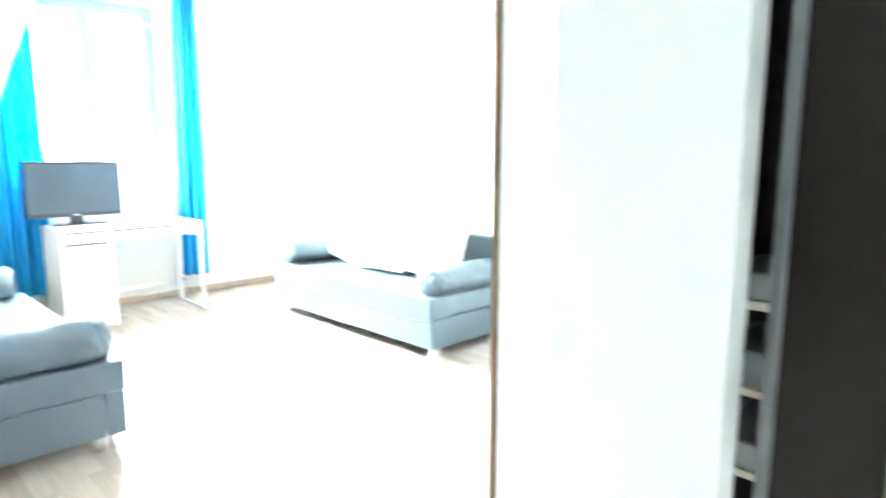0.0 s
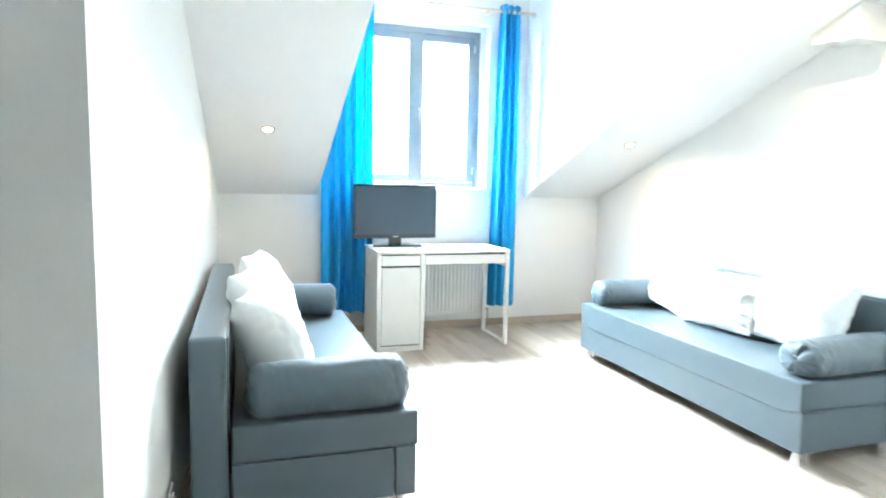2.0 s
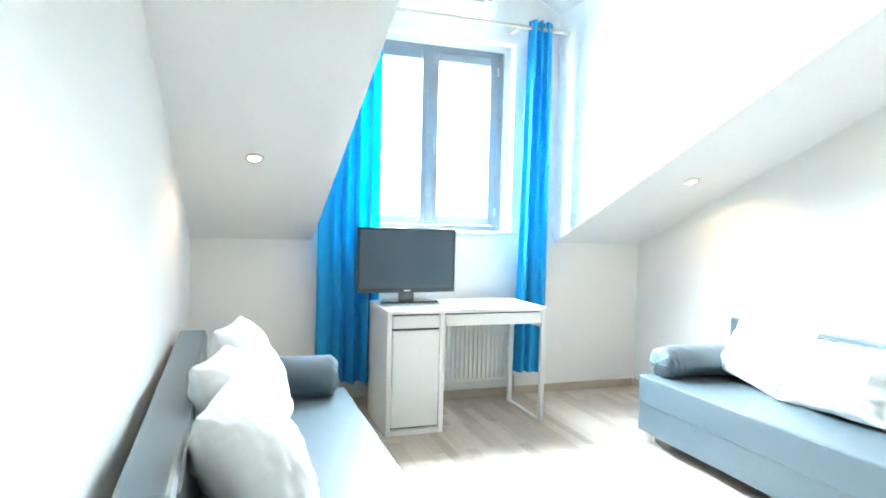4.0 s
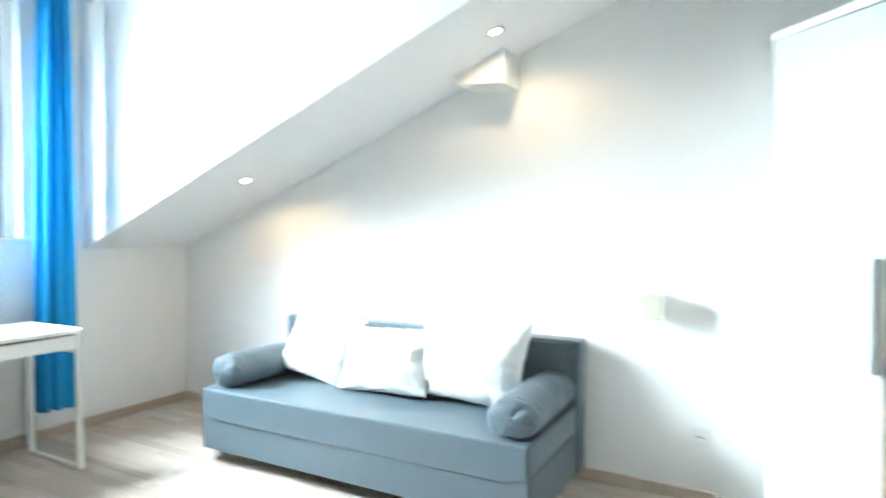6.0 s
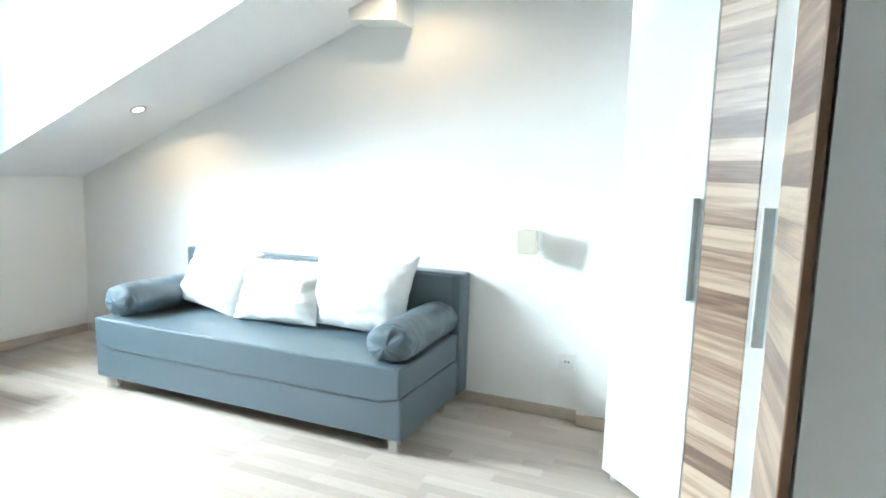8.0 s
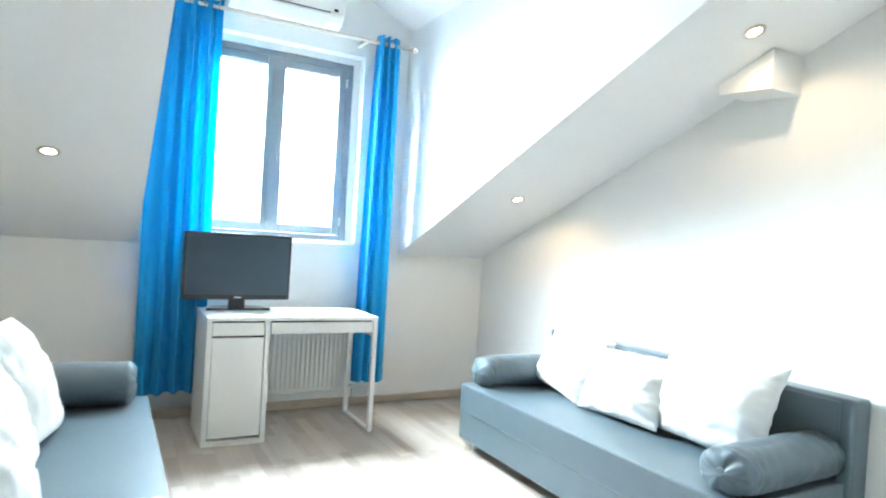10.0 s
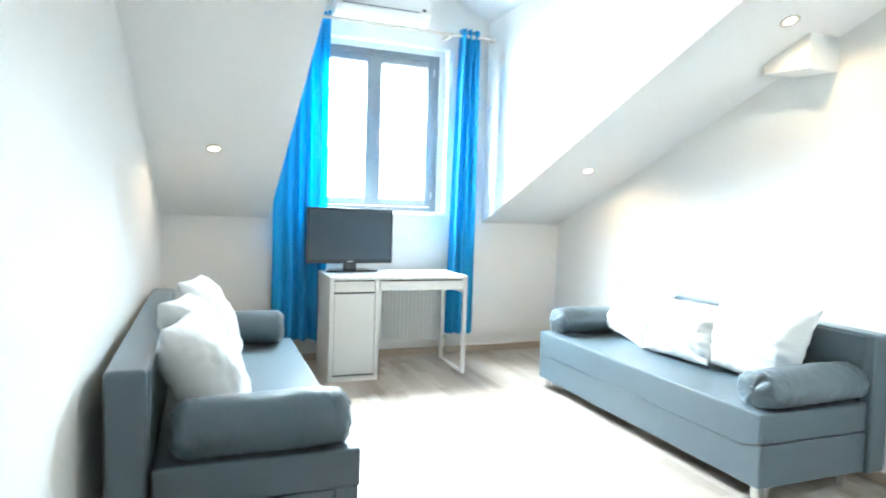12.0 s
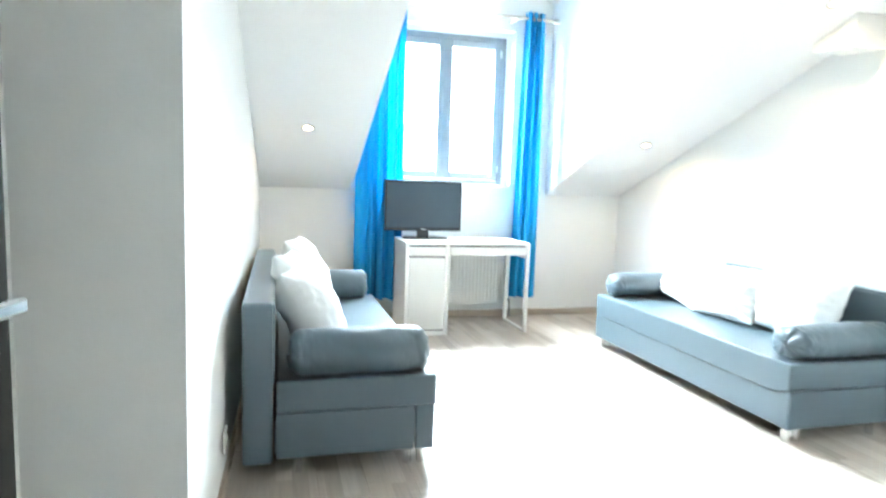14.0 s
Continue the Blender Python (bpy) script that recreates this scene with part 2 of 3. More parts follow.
BROWN_EDGE = plain("walnut_edge", (0.16, 0.085, 0.045), 0.5, vary=0.15, scale=20)
GREYBOX = plain("grey_cardboard", (0.30, 0.31, 0.31), 0.7, vary=0.1)
SHADE = plain("cream_lamp_shade", (0.64, 0.60, 0.51), 0.6, vary=0.03)
NICKEL = plain("satin_nickel", (0.62, 0.57, 0.50), 0.4, 0.6, vary=0.04)
BULB = glow("warm_lamp_glass", (1.0, 0.80, 0.55), 25)


def clear_glass():
    m, nt, n, l, p = material("clear_glass")
    p.inputs["Transmission Weight"].default_value = 1.0
    p.inputs["Roughness"].default_value = 0.0
    p.inputs["IOR"].default_value = 1.02
    return m


GLASS = clear_glass()

# ---------------------------------------------------------------- structure
T = 0.16
OX0, OX1, OZ0, OZ1 = -0.15, 1.10, 1.20, 2.60      # window opening
wall = bmesh.new()
box(wall, X_LEFT - T, OX0, Y_WIN, Y_WIN + 0.22, -0.1, 3.5)
box(wall, OX1, X_RIGHT + T, Y_WIN, Y_WIN + 0.22, -0.1, 3.5)
box(wall, OX0, OX1, Y_WIN, Y_WIN + 0.22, -0.1, OZ0)
box(wall, OX0, OX1, Y_WIN, Y_WIN + 0.22, OZ1, 3.5)
structure(part("wall_north", wall, WALL), "white painted knee wall with the dormer window", "wall")

structure(part("wall_east", abox(X_RIGHT, X_RIGHT + T, -4.25, Y_WIN, -0.1, 3.5), WALL), "white painted gable wall behind the sofa", "wall")
structure(part("pilaster", abox(X_RIGHT - 0.05, X_RIGHT, -4.25, -2.985, 0.0, 3.3), WALL), "shallow white painted wall projection", "wall")
structure(part("wall_west", aprism([(-1.115, Y_WIN), (-1.193, Y_END), (X_HALL - 0.1, Y_END), (X_HALL - 0.1, Y_WIN)], "z", -0.1, 3.5), WALL), "white painted wall with a free end", "wall")
structure(part("wall_hall_west", abox(X_HALL - T, X_HALL, -6.2, Y_END, -0.1, 3.2), WALL), "white hall wall", "wall")
structure(part("wall_south", abox(0.36, X_RIGHT, -4.25 - T, -4.25, -0.1, 3.2), WALL), "white wall behind the wardrobe", "wall")
structure(part("wall_partition", abox(0.245, 0.36, -4.54, -4.065, -0.1, 3.2), WALL), "white end of the partition by the entry", "wall")
# two unseen walls, added to close the hall around its light
structure(part("wall_hall_south", abox(X_HALL, 1.3, -6.2 - T, -6.2, -0.1, 3.2), WALL), "unseen white wall added to close the hall", "wall")
structure(part("wall_hall_east", abox(1.0, 1.0 + T, -6.2, -4.25 - T, -0.1, 3.2), WALL), "unseen white wall added beside the hall", "wall")

th = 0.12
for name, x0, x1 in (("ceiling_slope_west", X_LEFT - 0.1, DX0 - 0.1), ("ceiling_slope_east", DX1 + 0.1, X_RIGHT)):
    pts = [(Y_WIN, slope_z(Y_WIN)), (Y_WIN, slope_z(Y_WIN) + th), (Y_TOP, slope_z(Y_TOP) + th), (Y_TOP, slope_z(Y_TOP))]
    structure(part(name, aprism(pts, "x", x0, x1), CEIL), "white sloping attic ceiling", "ceiling")
for name, x0, x1 in (("dormer_cheek_west", DX0 - 0.1, DX0), ("dormer_cheek_east", DX1, DX1 + 0.1)):
    pts = [(Y_WIN, slope_z(Y_WIN)), (Y_WIN, EAVE + 0.1), (Y_TOP, EAVE + 0.1), (Y_TOP, slope_z(Y_TOP))]
    structure(part(name, aprism(pts, "x", x0, x1), CEIL), "white side wall of the dormer", "wall")
for name, xe in (("dormer_ceiling_west", DX0), ("dormer_ceiling_east", DX1)):
    pts = [(xe, EAVE), (RIDGE_X, RIDGE_Z), (RIDGE_X, RIDGE_Z + 0.14), (xe, EAVE + 0.14)]
    structure(part(name, aprism(pts, "y", Y_TOP, Y_WIN), CEIL), "white pitched dormer ceiling", "ceiling")
# unseen dormer end and flat ceilings, added to close the room above
structure(part("dormer_back", abox(DX0 - 0.1, DX1 + 0.1, Y_TOP - 0.1, Y_TOP, EAVE + 0.013, 3.5), CEIL), "unseen white wall added to close the dormer", "wall")
structure(part("ceiling", abox(X_HALL - T, X_RIGHT + T, -6.2 - T, Y_TOP - 0.001, slope_z(Y_TOP), slope_z(Y_TOP) + 0.12), CEIL), "unseen flat white ceiling added to close the room", "ceiling")
structure(part("ceiling_hall", abox(X_HALL - T, X_LEFT - 0.001, Y_TOP, Y_END, slope_z(Y_TOP), slope_z(Y_TOP) + 0.12), CEIL), "unseen flat white ceiling added over the hall", "ceiling")

# boxed beam where the gable wall meets the slope
structure(part("beam_box", aprism([(-1.70, slope_z(-1.70) - 0.003), (-1.712, 2.045), (-1.98, 2.028), (-1.98, slope_z(-1.98) - 0.003)], "x", 2.022, X_RIGHT), WALL), "white boxed beam end under the slope", "beam")

# subfloor, planks follow at the end of the file
floor = structure(part("floor", abox(X_HALL - T, X_RIGHT + T, -6.2 - T, Y_WIN + 0.3, -0.12, -0.010), SKIRT), "oak three-strip laminate floor", "floor")


def skirting(x0, y0, x1, y1, side):
    """A skirting board of 60 mm between two floor points, on the wall to that side."""
    bm = bmesh.new()
    d = 0.014
    if y0 == y1:
        box(bm, x0, x1, min(y0, y0 + side * d), max(y0, y0 + side * d), 0, 0.06, 0.004, 1)
    else:
        box(bm, min(x0, x0 + side * d), max(x0, x0 + side * d), y0, y1, 0, 0.06, 0.004, 1)
    structure(part("baseboard", bm, SKIRT), "pale oak skirting board", "baseboard")


skirting(X_LEFT + 0.015, Y_WIN - 0.001, X_RIGHT - 0.015, Y_WIN - 0.001, -1)
skirting(X_RIGHT - 0.001, -2.985, X_RIGHT - 0.001, Y_WIN - 0.016, -1)
skirting(X_RIGHT - 0.051, -4.2, X_RIGHT - 0.051, -2.985, -1)
structure(part("baseboard", aprism([(-1.114, Y_WIN - 0.016), (-1.100, Y_WIN - 0.016), (-1.178, Y_END), (-1.192, Y_END)], "z", 0, 0.06), SKIRT), "pale oak skirting board", "baseboard")
skirting(X_HALL, Y_END - 0.001, -1.178, Y_END - 0.001, -1)


# ---------------------------------------------------------------- window
def make_window():
    w = thing("window_1", pose(0, 0, 0), "two-sash graphite window with clear panes and a white sill", "window", kind="structure")
    y0, y1 = Y_WIN + 0.11, Y_WIN + 0.18
    fx0, fx1, fz0, fz1 = -0.075, 1.053, OZ0 + 0.018, 2.555
    xm, fw = 0.48, 0.045
    fr = bmesh.new()
    box(fr, fx0, fx0 + fw, y0, y1, fz0, fz1, 0.004, 1)
    box(fr, fx1 - fw, fx1, y0, y1, fz0, fz1, 0.004, 1)
    box(fr, fx0 + fw, fx1 - fw, y0, y1, fz0, fz0 + fw, 0.004, 1)
    box(fr, fx0 + fw, fx1 - fw, y0, y1, fz1 - fw, fz1, 0.004, 1)
    part("window_frame", fr, FRAME_GREY, w)
    lining = bmesh.new()
    box(lining, OX0, fx0, y0 - 0.015, Y_WIN + 0.22, OZ0 + 0.0225, OZ1)
    box(lining, fx1, OX1, y0 - 0.015, Y_WIN + 0.22, OZ0 + 0.0225, OZ1)
    box(lining, fx0, fx1, y0 - 0.015, Y_WIN + 0.22, fz1, OZ1)
    part("reveal_lining", lining, WALL, w, "white plastered window reveal")
    for a, b in ((fx0 + fw, xm), (xm, fx1 - fw)):
        s = bmesh.new()
        a, b, c, d, sw = a + 0.003, b - 0.003, fz0 + fw + 0.003, fz1 - fw - 0.003, 0.062
        yy0, yy1 = y0 - 0.012, y1 - 0.02
        box(s, a, a + sw, yy0, yy1, c, d, 0.006, 1)
        box(s, b - sw, b, yy0, yy1, c, d, 0.006, 1)
        box(s, a + sw, b - sw, yy0, yy1, c, c + sw, 0.006, 1)
        box(s, a + sw, b - sw, yy0, yy1, d - sw, d, 0.006, 1)
        sash = part("sash", s, FRAME_GREY, w)
        g = part("pane", abox(a + sw - 0.004, b - sw + 0.004, yy0 + 0.025, yy0 + 0.031, c + sw - 0.004, d - sw + 0.004), GLASS, sash)
        g.visible_shadow = False
        for hz in (c + 0.10, d - 0.10):
            part("hinge", tube(bmesh.new(), [(b - 0.004 if b > xm + 0.1 else a + 0.004, yy0 - 0.006, hz - 0.03), (b - 0.004 if b > xm + 0.1 else a + 0.004, yy0 - 0.006, hz + 0.03)], 0.008, 8), ALU, sash)
    h = bmesh.new()
    box(h, xm + 0.02, xm + 0.045, y0 - 0.026, y0 - 0.0185, 1.83, 1.90, 0.003, 1)
    box(h, xm + 0.025, xm + 0.040, y0 - 0.055, y0 - 0.026, 1.86, 1.875)
    box(h, xm + 0.022, xm + 0.043, y0 - 0.060, y0 - 0.045, 1.76, 1.88, 0.004, 1)
    part("handle", h, FRAME_GREY, w)
    part("astragal", abox(xm - 0.024, xm + 0.024, y0 - 0.018, y0 - 0.0125, fz0 + fw + 0.01, fz1 - fw - 0.01, 0.002, 1), FRAME_GREY, w)
    part("window_sill", abox(OX0 - 0.03, OX1 + 0.03, Y_WIN - 0.035, y0 - 0.016, OZ0 + 0.003, OZ0 + 0.022, 0.005, 2), PVC, w, "white plastic sill board")


make_window()


# bright hazy distance beyond the window
structure(part("backdrop", abox(-60, 90, 75, 75.2, -20, 14), glow("bright_haze", (0.93, 0.97, 1.0), 3.0)), "bright overcast distance outside the window", "sky")


# ---------------------------------------------------------------- curtains
def curtain(name, x0t, x1t, x0b, x1b, zt, zb, y, folds, seed, depth=0.045):
    c = thing(name, pose(0, 0, 0), "azure blue grommet curtain hanging beside the window", "curtain", "curtains of the window")
    rng = random.Random(seed)
    phase = [rng.uniform(0, 6.28) for _ in range(4)]
    nu, nv = 120, 40
    rows = []
    bm = bmesh.new()
    for j in range(nv + 1):
        v = j / nv
        e = v ** 0.8
        a, b = x0t + (x0b - x0t) * e, x1t + (x1b - x1t) * e
        z = zt + (zb - zt) * v
        row = []
        for i in range(nu + 1):
            u = i / nu
            uu = u + 0.012 * math.sin(9 * u + phase[0] + 2.2 * v)
            amp = depth * (0.8 + 0.35 * math.sin(5 * u + phase[1] + 1.5 * v))
            warp = uu + 0.045 * math.sin(4.1 * uu + phase[3]) + 0.008 * math.sin(11 * uu + phase[1] + 0.8 * v)
            wave = math.sin(math.tau * folds * warp + phase[2]) + 0.05 * v * math.sin(math.tau * folds * 1.7 * warp + phase[3] + 2.4 * v)
            yy = y + amp * wave
            xx = a + (b - a) * u + 0.006 * math.sin(math.tau * folds * uu + 1.3)
            zz = z + (0.006 * math.sin(7 * u + phase[1]) if j == nv else 0)
            row.append(bm.verts.new((xx, yy, zz)))
        rows.append(row)
    for j in range(nv):
        for i in range(nu):
            bm.faces.new((rows[j][i], rows[j][i + 1], rows[j + 1][i + 1], rows[j + 1][i]))
    part("cloth", bm, BLUE, c, smooth=True)
    for k in range(folds + 1):
        xg = x0t + (x1t - x0t) * (k + 0.25) / (folds + 0.5)
        bm = bmesh.new()
        ring = []
        for s in range(20):
            a = s * math.tau / 20
            ring.append((xg, y + 0.024 * math.cos(a), zt - 0.04 + 0.024 * math.sin(a)))
        tube(bm, ring + ring[:1], 0.004, 6)
        part("grommet", bm, CHROME, c, "chrome curtain eyelet")
    return c


curtain("curtain", -0.34, 0.055, -0.355, 0.055, 2.73, 0.20, 0.50, 4, 3, 0.045)
curtain("curtain", 1.115, 1.305, 1.06, 1.325, 2.73, 0.205, 0.50, 3, 8, 0.035)
rod = thing("curtain_rod", pose(0, 0, 0), "pale wooden curtain rod on wall brackets", "curtain rod")
part("rod", tube(bmesh.new(), [(-0.35, 0.50, 2.675), (1.40, 0.50, 2.675)], 0.013), RAIL, rod)
for bx in (-0.30, 1.03):
    part("bracket", abox(bx, bx + 0.03, 0.485, Y_WIN, 2.66, 2.69, 0.004, 1), RAIL, rod)
part("finial", tube(bmesh.new(), [(1.40, 0.50, 2.675), (1.405, 0.50, 2.675), (1.43, 0.50, 2.675), (1.445, 0.50, 2.675)], [0.013, 0.022, 0.022, 0.008]), RAIL, rod)


# ---------------------------------------------------------------- air conditioner
def air_conditioner():
    ac = thing("air_conditioner", pose(0.095, Y_WIN, 2.725), "white wall-mounted split air conditioner above the window", "air conditioner")
    w, d, h = 0.76, 0.20, 0.27
    prof = [(0, 0), (-0.13, 0), (-0.165, 0.02), (-0.20, 0.07), (-d, h - 0.03), (-d + 0.03, h), (0, h)]
    part("housing", aprism(prof, "x", 0, w, 0.006, 2), PVC, ac, smooth=False)
    lou = bmesh.new()
    prism(lou, [(-0.135, -0.006), (-0.205, 0.062), (-0.210, 0.058), (-0.140, -0.010)], "x", 0.05, w - 0.12)
    part("louvre", lou, PVC, ac)
    # no opening is cut: a dark strip paints in the slot's shade
    part("slot_shadow", aprism([(-0.199, 0.072), (-0.2015, 0.072), (-0.2015, 0.079), (-0.199, 0.079)], "x", 0.04, w - 0.10), GAP_SHADOW, ac)
    part("display", abox(w - 0.075, w - 0.045, -0.205, -0.195, 0.085, 0.105, 0.002, 1), TV_BLACK, ac)


air_conditioner()


# ---------------------------------------------------------------- radiator
def radiator():
    r = thing("radiator", pose(0, 0, 0), "white ribbed panel radiator under the window", "radiator")
    x0, x1, y0, y1, z0, z1 = 0.12, 1.075, 0.57, 0.645, 0.13, 0.62
    part("panel", abox(x0, x1, y0 + 0.015, y1, z0, z1, 0.006, 2), RADIATOR, r)
    x = x0 + 0.02
    while x < x1 - 0.035:
        part("rib", abox(x, x + 0.020, y0 + 0.009, y0 + 0.018, z0 + 0.03, z1 - 0.03, 0.006, 2), RADIATOR, r)
        x += 0.034
    part("grille", abox(x0 - 0.004, x1 + 0.004, y0 + 0.005, y1 + 0.006, z1, z1 + 0.012, 0.003, 1), RADIATOR, r)
    part("valve", tube(bmesh.new(), [(x1 + 0.005, 0.62, 0.16), (x1 + 0.05, 0.62, 0.16), (x1 + 0.052, 0.62, 0.12), (x1 + 0.052, 0.62, 0.0)], [0.014, 0.014, 0.010, 0.010]), CHROME, r)


radiator()


# ---------------------------------------------------------------- desk
def desk():
    d = thing("desk", pose(0, 0, 0), "white desk with a cabinet, drawers and a steel loop leg", "desk")
    W, D, H, C = 1.05, 0.50, 0.75, 0.36
    part("tabletop", abox(0, W, 0, D, H - 0.022, H, 0.002, 1), WHITE, d)
    part("side_panel", abox(0, 0.030, 0.001, D, 0, H - 0.0225, 0.002, 1), WHITE, d)
    part("side_panel", abox(C - 0.030, C, 0.001, D, 0, H - 0.0225, 0.002, 1), WHITE, d)
    part("bottom_panel", abox(0.0305, C - 0.0305, 0.002, D, 0.0, 0.032), WHITE, d)
    part("back_panel", abox(0.0305, C - 0.0305, D - 0.012, D - 0.002, 0.033, H - 0.0225), WHITE, d)
    # dark filler block paints in the shade behind the cabinet's gaps
    part("inner_shadow_block", abox(0.0305, C - 0.0305, 0.025, D - 0.013, 0.033, H - 0.023), GAP_SHADOW, d)
    part("drawer_front", abox(0.034, C - 0.034, 0.004, 0.022, 0.642, 0.716, 0.0015, 1), WHITE, d)
    part("door", abox(0.034, C - 0.034, 0.004, 0.022, 0.046, 0.628, 0.0015, 1), WHITE, d)
    part("drawer_front", abox(C + 0.004, W - 0.035, 0.004, 0.022, 0.648, 0.716, 0.0015, 1), WHITE, d)
    # drawer box coloured dark to paint the shade in the gap above its front
    part("drawer_box", abox(C + 0.004, W - 0.035, 0.024, D - 0.03, 0.655, 0.727), GAP_SHADOW, d)
    part("apron", abox(W - 0.030, W - 0.012, 0.032, D - 0.032, 0.620, H - 0.0225), WHITE, d)
    leg = bmesh.new()
    a, b = W - 0.030, W
    box(leg, a, b, 0.001, 0.030, 0.0, H - 0.0225, 0.003, 1)
    box(leg, a, b, D - 0.030, D, 0.0, H - 0.0225, 0.003, 1)
    box(leg, a, b, 0.030, D - 0.030, 0.0, 0.018, 0.003, 1)
    part("leg", leg, WHITE, d, "white steel loop leg")


desk()


# ---------------------------------------------------------------- television
def television():
    t = thing("television", pose(0.226, 0.384, 0.75, 0, 0, 2.4), "black flat-screen television standing on the desk", "television")
    w, h, z0 = 0.674, 0.425, 0.062
    part("housing", abox(-w / 2, w / 2, 0, 0.035, z0, z0 + h, 0.006, 2), TV_BLACK, t)
    part("back_cover", abox(-w / 2 + 0.08, w / 2 - 0.08, 0.035, 0.075, z0 + 0.05, z0 + h - 0.06, 0.012, 2), TV_BLACK, t)
    part("screen", abox(-w / 2 + 0.016, w / 2 - 0.016, -0.0015, 0.001, z0 + 0.030, z0 + h - 0.016), SCREEN, t)
    part("badge", abox(-0.022, 0.022, -0.0025, 0, z0 + 0.011, z0 + 0.019), BADGE, t)
    part("neck", abox(-0.05, 0.05, 0.005, 0.04, 0.012, z0 + 0.06, 0.005, 2), TV_BLACK, t)
    part("foot", aprism([(-0.20, -0.06), (0.20, -0.06), (0.14, 0.11), (-0.14, 0.11)], "z", 0.0, 0.014, 0.004, 2), TV_BLACK, t)


television()


# ---------------------------------------------------------------- sofas
SOFA_L, SOFA_D = 1.895, 0.80


def sofa():
    s = thing("sofa", pose(X_LEFT + 0.033, -0.322, 0, 0, 0, -90), "blue-grey leatherette sofa bed on short chrome legs", "sofa", "sofas of the room")
    L, D, B = SOFA_L, SOFA_D, 0.12
    part("backrest", abox(-0.015, L + 0.015, 0, B, 0.062, 0.73, 0.018, 3), LEATHER, s, smooth=False)
    # back cushion between the posts
    part("back_pad", abox(0.04, L - 0.04, B - 0.02, B + 0.007, 0.38, 0.715, 0.006, 2), LEATHER, s)
    part("base", abox(0.012, L - 0.012, B + 0.005, D - 0.04, 0.10, 0.236), LEATHER, s)
    e = 0.10
    seat = [(0, 0.270), (e, 0.238), (L - e, 0.238), (L, 0.270), (L, 0.405), (0, 0.405)]
    part("seat", aprism(seat, "y", B + 0.012, D + 0.003, 0.013, 4), LEATHER, s)
    front = [(0, 0.074), (L, 0.074), (L, 0.271), (L - e, 0.239), (e, 0.239), (0, 0.271)]
    part("front_panel", aprism(front, "y", D - 0.085, D - 0.004, 0.008, 3), LEATHER, s)
    for x0, x1, y1 in ((-0.004, 0.010, D - 0.006), (L - 0.013, L, D - 0.092)):
        part("end_panel", abox(x0, x1, B + 0.012, y1, 0.077, 0.267, 0.004, 2), LEATHER, s)
    # a raised welt along the seat's front edge
    part("welt", tube(bmesh.new(), [(0.03, D - 0.001, 0.385), (L - 0.03, D - 0.001, 0.385)], 0.0045, 8), LEATHER, s)
    for lx in (0.05, L - 0.05):
        for ly in (B + 0.10, D - 0.05, D - 0.11):
            part("leg", tube(bmesh.new(), [(lx, ly, 0.0), (lx, ly, 0.004), (lx, ly, 0.1)], [0.020, 0.021, 0.021], 20), CHROME, s, "short chrome tube leg", smooth=False)
    return s


sofa_west = sofa()
sofa_east = copy_thing(sofa_west, pose(X_RIGHT - 0.002, -2.351, 0, 0, 0, 90))


def bolster_mesh(seed, length, radius, sag, flat, crumple):
    rng = random.Random(seed)
    o = Vector((rng.uniform(0, 50), rng.uniform(0, 50), 0))
    bm = bmesh.new()
    rings, n, sides = [], 90, 56
    prof = []
    for k in range(n + 1):
        u = k / n
        edge = min(u, 1 - u)
        r = radius * (min(1.0, edge / 0.06) ** 0.26 if edge < 0.06 else 1.0)
        r *= 1 - 0.05 * crumple * abs(2 * u - 1) ** 3
        prof.append((u, max(r, 0.006), edge))
    for u, r, edge in prof:
        ring = []
        for q in range(sides):
            a = q * math.tau / sides
            wob = 0.05 * noise.noise(Vector((u * 5, math.cos(a) * 1.2, math.sin(a) * 1.2)) + o) + 0.016 * noise.noise(Vector((u * 11, math.cos(a) * 3, math.sin(a) * 3)) + o)
            rr = r * (1 + wob)
            y, z = rr * math.cos(a), rr * math.sin(a)
            if z < -sag * radius:
                z = -sag * radius + (z + sag * radius) * 0.12
            y *= 1.06
            cap = math.exp(-edge * 26)
            spread = rr / radius
            q3 = Vector((math.cos(a) * spread * 2.4, math.sin(a) * spread * 2.4, seed + (9 if u > 0.5 else 0)))
            crush = math.exp(-edge * 11) * crumple
            z *= flat * (1 - 0.06 * crush)
            q4 = Vector((u * 26, math.cos(a) * 2.6, math.sin(a) * 2.6)) + o
            ridge = crush * radius * (0.13 * noise.noise(q4) + 0.10 * noise.noise(q4 * 2.1))
            y, z = y + ridge * math.cos(a), max(z + ridge * math.sin(a), -sag * radius)
            tuck = cap * (0.022 * noise.noise(q3) + 0.012 * noise.noise(q3 * 2.7)) * (1 if u < 0.5 else -1)
            ring.append(bm.verts.new(((u - 0.5) * length + tuck, y, z + sag * radius + 0.02 * radius)))
        rings.append(ring)
    for a, b in zip(rings, rings[1:]):
        for k in range(sides):
            bm.faces.new((a[k], a[(k + 1) % sides], b[(k + 1) % sides], b[k]))
    bm.faces.new(rings[0][::-1])
    bm.faces.new(rings[-1])
    return bm


